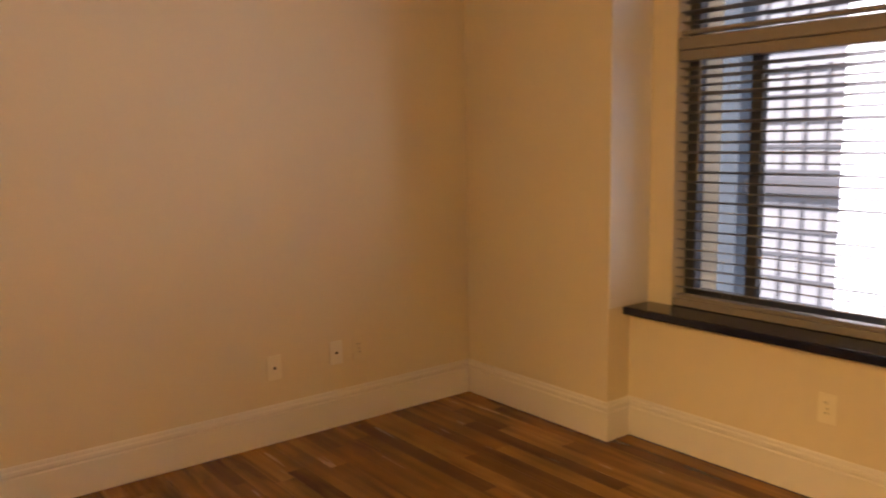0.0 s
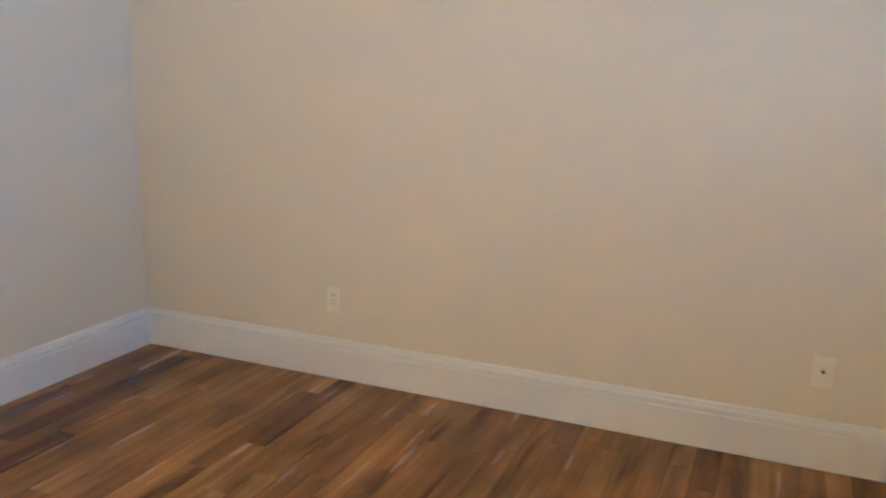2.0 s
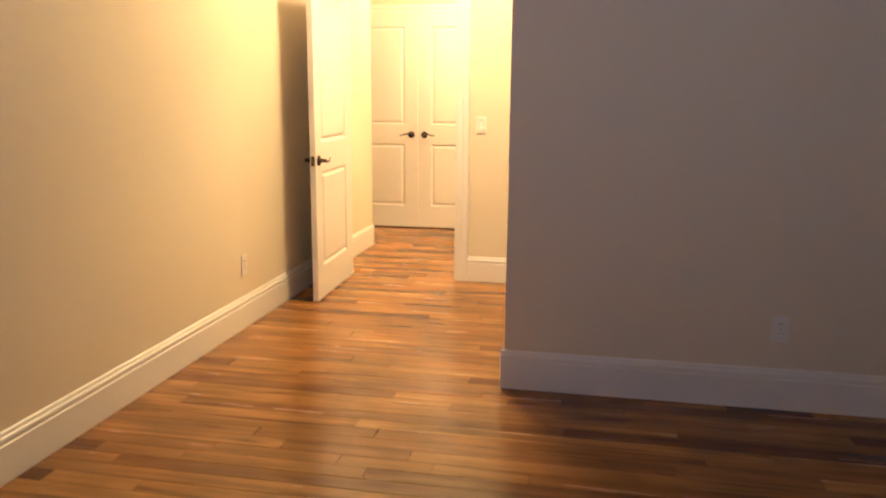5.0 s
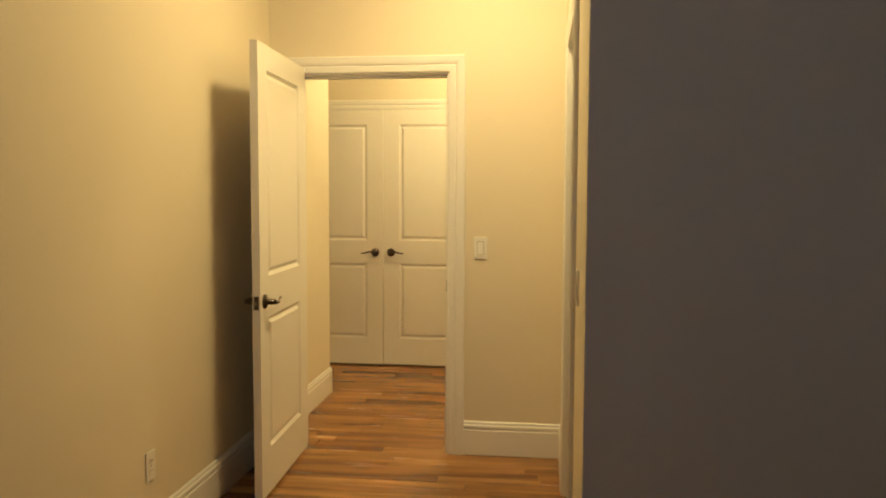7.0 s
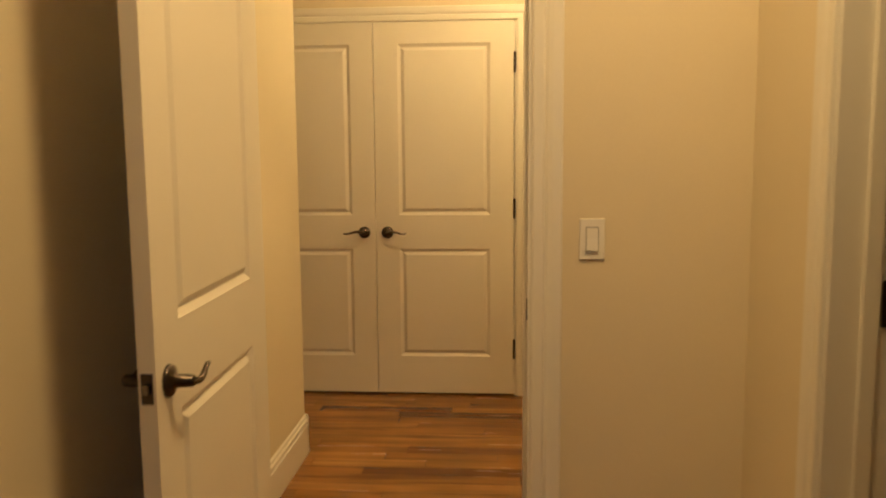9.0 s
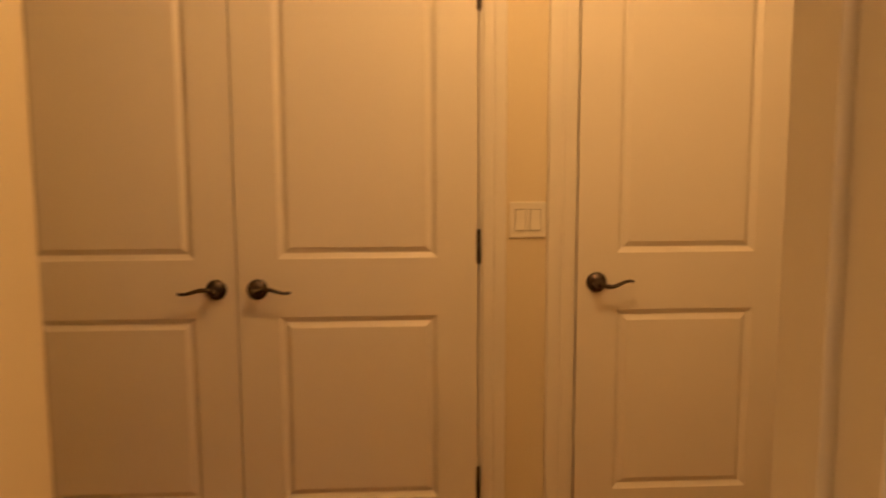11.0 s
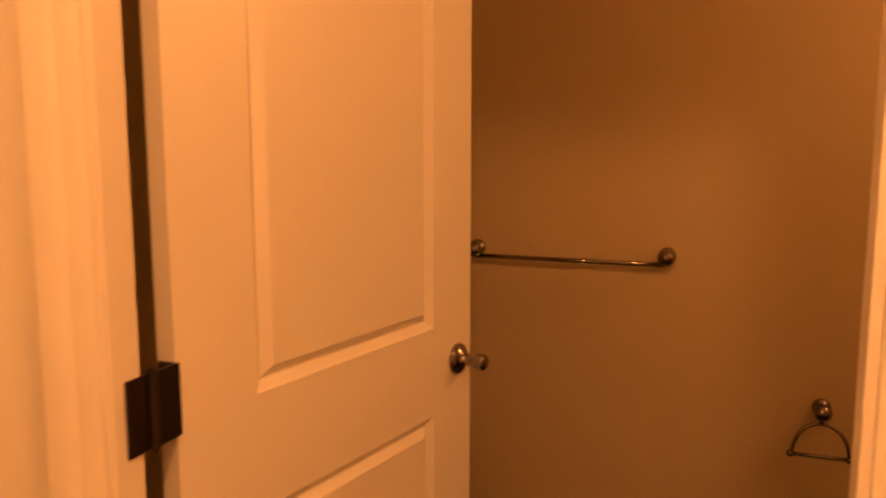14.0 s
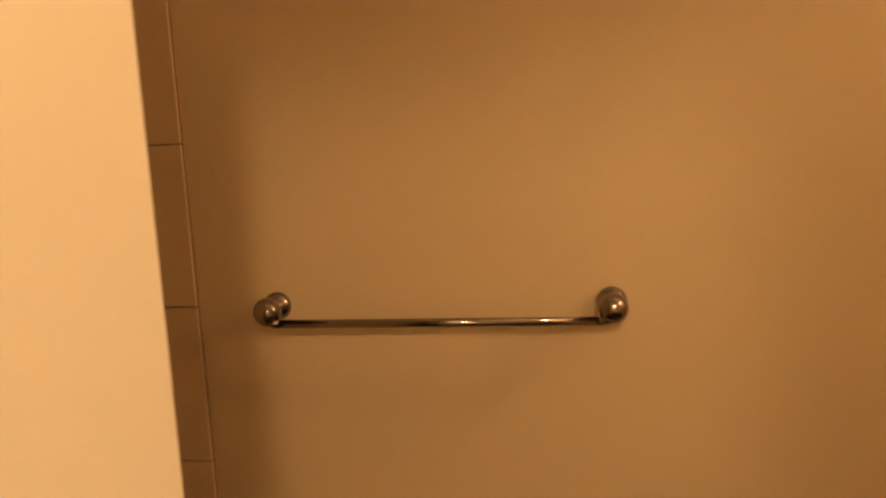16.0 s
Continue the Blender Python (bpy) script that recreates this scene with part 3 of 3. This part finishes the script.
def blind(z0, z1, stack):
    root = tagged(new("venetian_blind"), "taupe venetian blind with wide slats, lowered and open", "blind", "window blinds")
    y = -4.385
    part("headrail", boxed(W0 + 0.005, W1 - 0.005, y - 0.028, y + 0.028, z1 - 0.045, z1, bevel=0.004), SLAT, root)
    part("bottom_rail", boxed(W0 + 0.008, W1 - 0.008, y - 0.025, y + 0.025, z0, z0 + 0.018, bevel=0.004), SLAT, root)
    bm = bmesh.new()
    cols = []
    for k in range(5):
        u = k / 4 - 0.5
        for x in (W0 + 0.008, W1 - 0.008):
            cols.append(bm.verts.new((x, u * 0.05, 0.003 * (1 - 4 * u * u))))
    for k in range(4):
        bm.faces.new(cols[2 * k:2 * k + 2] + cols[2 * k + 2:2 * k + 4][::-1])
    me = mesh_of("slat", bm, SLAT, True)
    z, n = z0 + 0.05, 0
    while z < z1 - 0.055:
        s = new("slat", me)
        s.parent = root
        s.matrix_basis = pose(0, y, z, 10 + 4 * math.sin(n * 2.3), 0, 0)
        mod = s.modifiers.new("thickness", "SOLIDIFY")
        mod.thickness = 0.0025
        z += 0.043 if z < z1 - 0.25 or not stack else 0.036
        n += 1
    for x in (W0 + 0.25, (W0 + W1) / 2, W1 - 0.25):
        for dy in (-0.026, 0.026):
            part("ladder_cord", tube([(x, y + dy, z0 + 0.01), (x, y + dy, z1 - 0.03)], 0.0013, 6), SLAT, root)
    part("tilt_wand", tube([(W1 - 0.12, y + 0.04, z1 - 0.04), (W1 - 0.12, y + 0.042, z1 - 0.55)], 0.004, 8), SLAT, root)


blind(0.645, 1.733, True)
blind(1.80, 2.53, False)

# ---- the street outside ----
structure("ground", boxed(-400, 400, -400, -4.72, -4.1, -4.0), ASPHALT, "grey asphalt street far below the window", "ground")
fac = tagged(new("apartment_building"), "pale facade with rows of dark windows across the street", "building")
part("wall", boxed(-30, 40, -26, -20, -4, 24), FACADE, fac)
part("ledge", boxed(-30, 11.9, -20.0, -19.75, -0.10, 0.22), FACADE_TRIM, fac, "grey stone ledge")
fm = None
for i in range(-9, 1):
    for j in range(7):
        x, z = 10.5 + i * 4.4, -2.95 + j * 3.25
        if fm is None:
            fr = part("window", boxed(-1.1, 1.1, -0.03, 0.02, 0, 2.65), FACADE_GLASS, fac, "", False, pose(x, -20, z))
            b2 = boxed(-1.2, 1.2, 0.0, 0.16, -0.12, 0)
            for k in range(5):
                box(b2, -1.1 + k * 0.53, -1.02 + k * 0.53, 0.02, 0.08, 0, 2.65)
            for k in range(5):
                box(b2, -1.02, 1.1, 0.03, 0.07, 0.1 + k * 0.6, 0.17 + k * 0.6)
            guard = part("window_guard", b2, FACADE_TRIM, fr)
            fm = (fr.data, guard.data)
        else:
            fr = new("window", fm[0])
            fr.parent, fr.matrix_basis = fac, pose(x, -20, z)
            si = new("window_guard", fm[1])
            si.parent = fr
# shaded neighbour; its shade is in the wall colour
wing = tagged(new("neighbour_building"), "blue-grey building across the street, shade in its wall colour, pale pilasters", "building")
part("wall", boxed(11.9, 40, -26, -19.4, -4, 24), WING, wing)
for k in range(9):
    part("pilaster", boxed(12.75 + 1.5 * k, 13.45 + 1.5 * k, -19.4, -19.2, -4, 24), FACADE, wing)


# ---- ceiling lights ----
def dome(label, x, y, z):
    root = tagged(new("ceiling_light"), label, "ceiling light", "ceiling lights")
    root.matrix_basis = pose(x, y, z, 180)
    part("base", lathe([(0.15, 0), (0.15, 0.02), (0.14, 0.025)], 32), BRONZE, root, "bronze base ring", True)
    part("shade", lathe([(0.135, 0.025), (0.125, 0.05), (0.10, 0.075), (0.06, 0.092), (0.01, 0.098)], 32), BULB, root, "frosted glass shade", True)


dome("frosted dome light on the hall ceiling", HALL_LAMP[0], HALL_LAMP[1], H - 0.002)
dome("frosted dome light on the vestibule ceiling", VEST_LAMP[0], VEST_LAMP[1], VEST_LAMP[2] + 0.199)


sc = tagged(new("wall_sconce"), "frosted glass sconce on the bathroom end wall", "wall light")
part("base", lathe([(0.05, 0), (0.05, 0.015), (0.04, 0.02)], 24), CHROME, sc, "nickel base", True, pose(BATH_LAMP[0], BATH_S, BATH_LAMP[2], -90))
part("arm", tube([(BATH_LAMP[0], BATH_S + 0.01, BATH_LAMP[2]), (BATH_LAMP[0], BATH_S + 0.10, BATH_LAMP[2])], 0.008), CHROME, sc, "", True)

# ---- bathroom hardware ----
def post(root, m):
    return part("post", lathe([(0.026, 0), (0.026, 0.004), (0.024, 0.010), (0.015, 0.016), (0.010, 0.022), (0.010, 0.030), (0.020, 0.036), (0.025, 0.046), (0.025, 0.056), (0.020, 0.066), (0.010, 0.073), (0.003, 0.075)], 28), CHROME, root, "nickel post with round cap", True, m)


bar = tagged(new("towel_bar"), "nickel towel bar on the tan bathroom wall", "towel bar")
bx = BATH_E
for y in BAR[:2]:
    post(bar, pose(bx, y, BAR[2], 0, -90, 0))
part("rod", tube([(bx - 0.055, BAR[0] + 0.02, BAR[2] - 0.021), (bx - 0.055, BAR[1] - 0.02, BAR[2] - 0.021)], 0.0075, 14), CHROME, bar, "slim nickel rod", True)
for y, s in ((BAR[0], 1), (BAR[1], -1)):
    part("elbow", tube([(bx - 0.05, y, BAR[2] - 0.008), (bx - 0.055, y + s * 0.006, BAR[2] - 0.018), (bx - 0.055, y + s * 0.022, BAR[2] - 0.021)], 0.0085, 12), CHROME, bar, "", True)
ring = tagged(new("towel_ring"), "nickel towel ring with a straight lower bar", "towel ring")
post(ring, pose(bx, RING[0], RING[1], 0, -90, 0))
arc = [(bx - 0.045, RING[0] + 0.075 * math.cos(a), RING[1] - 0.130 + 0.095 * math.sin(a)) for a in [math.pi * i / 24 for i in range(25)]]
part("ring", tube(arc, 0.0055, 10), CHROME, ring, "half-round nickel ring", True)
part("ring_bar", tube([(bx - 0.045, RING[0] - 0.08, RING[1] - 0.132), (bx - 0.045, RING[0] + 0.08, RING[1] - 0.132)], 0.006, 10), CHROME, ring, "straight nickel cross bar", True)
for k in (-1, 1):
    part("finial", lathe([(0.003, -0.011), (0.009, -0.007), (0.011, 0), (0.009, 0.007), (0.003, 0.011)], 14), CHROME, ring, "", True, pose(bx - 0.045, RING[0] + k * 0.078, RING[1] - 0.132, 90))
part("stem", tube([(bx - 0.045, RING[0], RING[1] - 0.01), (bx - 0.045, RING[0], RING[1] - 0.037)], 0.006, 10), CHROME, ring, "", True)

# bathroom skirting, tile strip and slate floor
structure("baseboard_bath", boxed(BATH_E - 0.012, BATH_E, BATH_S, BATH_N, 0.004, 0.13, bevel=0.003), BLACKTILE, "black tile baseboard in the bathroom", "baseboard")
trim = tagged(part("tile_backing", boxed(BATH_E - 0.006, BATH_E, BATH_N - 0.10, BATH_N, 0.13, 2.4), GROUT), "strip of beige wall tile in the bathroom corner", "wall tile", kind="structure")
tm = mesh_of("tile", boxed(-0.004, 0.004, -0.048, 0.048, 0, 0.297, bevel=0.0015), BEIGETILE)
for k in range(7):
    t = new("tile", tm)
    t.parent = trim
    t.matrix_basis = pose(BATH_E - 0.009, BATH_N - 0.05, 0.15 + 0.3 * k)
bf = structure("bath_floor", boxed(BX1, BATH_E, BATH_S, BATH_N, -0.1, -0.004), SUBFLOOR, "black slate tiled bathroom floor", "floor")
tm = mesh_of("tile", boxed(0, 0.296, 0, 0.296, -0.004, 0.003, bevel=0.002), BLACKTILE)
nx, ny = int((BATH_E - BX1) / 0.3) + 1, int((BATH_N - BATH_S) / 0.3) + 1
for i in range(nx):
    for j in range(ny):
        if BX1 + 0.3 * i + 0.296 < BATH_E and BATH_S + 0.3 * j + 0.296 < BATH_N + 0.02:
            t = new("tile", tm)
            t.parent = bf
            t.location = (BX1 + 0.3 * i, BATH_S + 0.3 * j, 0)
structure("bath_threshold", boxed(BX0, BX1 + 0.02, B0, B1, -0.004, 0.008, bevel=0.003), BLACKTILE, "dark stone threshold of the bathroom", "threshold")

# ---- oak strip floor ----
floor = structure("floor", boxed(-0.9, wc + T, -4.7, 4.85, -0.12, -0.006), SUBFLOOR, "varnished oak strip floor, red-brown, running across the hall", "floor")
rng = random.Random(7)
PW = PLANK
lengths = [0.35, 0.5, 0.7, 0.95, 1.25, 1.6]
shared = {}


def plank_mesh(n):
    if n not in shared:
        shared[n] = mesh_of("plank", boxed(0.0004, n - 0.0008, 0.0004, PW - 0.0006, -0.006, 0.0, bevel=0.0007), OAK)
    return shared[n]


rest_v, rest_f = [], []
count, row = 0, 0
y = -4.2
while y < 4.2:
    lo, hi = (-0.10, 4.0) if y < 0.0 else (-0.10, 2.6) if y < 2.1 else (-0.10, 2.2) if y < 3.2 else (-0.85, 2.2)
    x = lo - rng.uniform(0, 0.6)
    while x < hi:
        n = rng.choice(lengths)
        a, e = max(x, lo), min(x + n, hi)
        if e - a < 0.03:
            pass
        elif count < 300 and -0.75 < y < 4.2 and x < 1.6:
            p = new("plank", plank_mesh(round(e - a, 2)))
            p.parent = floor
            p.location = (a, y, rng.uniform(-0.0004, 0.0002))
            count += 1
        else:
            b, zt = len(rest_v), rng.uniform(-0.0004, 0.0002)
            x0, x1, y0, y1 = a + 0.0005, e - 0.0008, y + 0.0005, y + PW - 0.0006
            c = 0.0007
            rest_v += [(x0, y0, -0.006), (x1, y0, -0.006), (x1, y1, -0.006), (x0, y1, -0.006), (x0, y0, zt - c), (x1, y0, zt - c), (x1, y1, zt - c), (x0, y1, zt - c),
                       (x0 + c, y0 + c, zt), (x1 - c, y0 + c, zt), (x1 - c, y1 - c, zt), (x0 + c, y1 - c, zt)]
            for q in (0, 4):
                rest_f += [(b + q + k, b + q + (k + 1) % 4, b + q + 4 + (k + 1) % 4, b + q + 4 + k) for k in range(4)]
            rest_f.append((b + 8, b + 9, b + 10, b + 11))
        x += n
    y += PW
me = bpy.data.meshes.new("strip_flooring")
me.from_pydata(rest_v, [], rest_f)
me.materials.append(OAK)
ob = new("strip_flooring", me)
ob.parent = floor
ob["kind"] = "stuff"
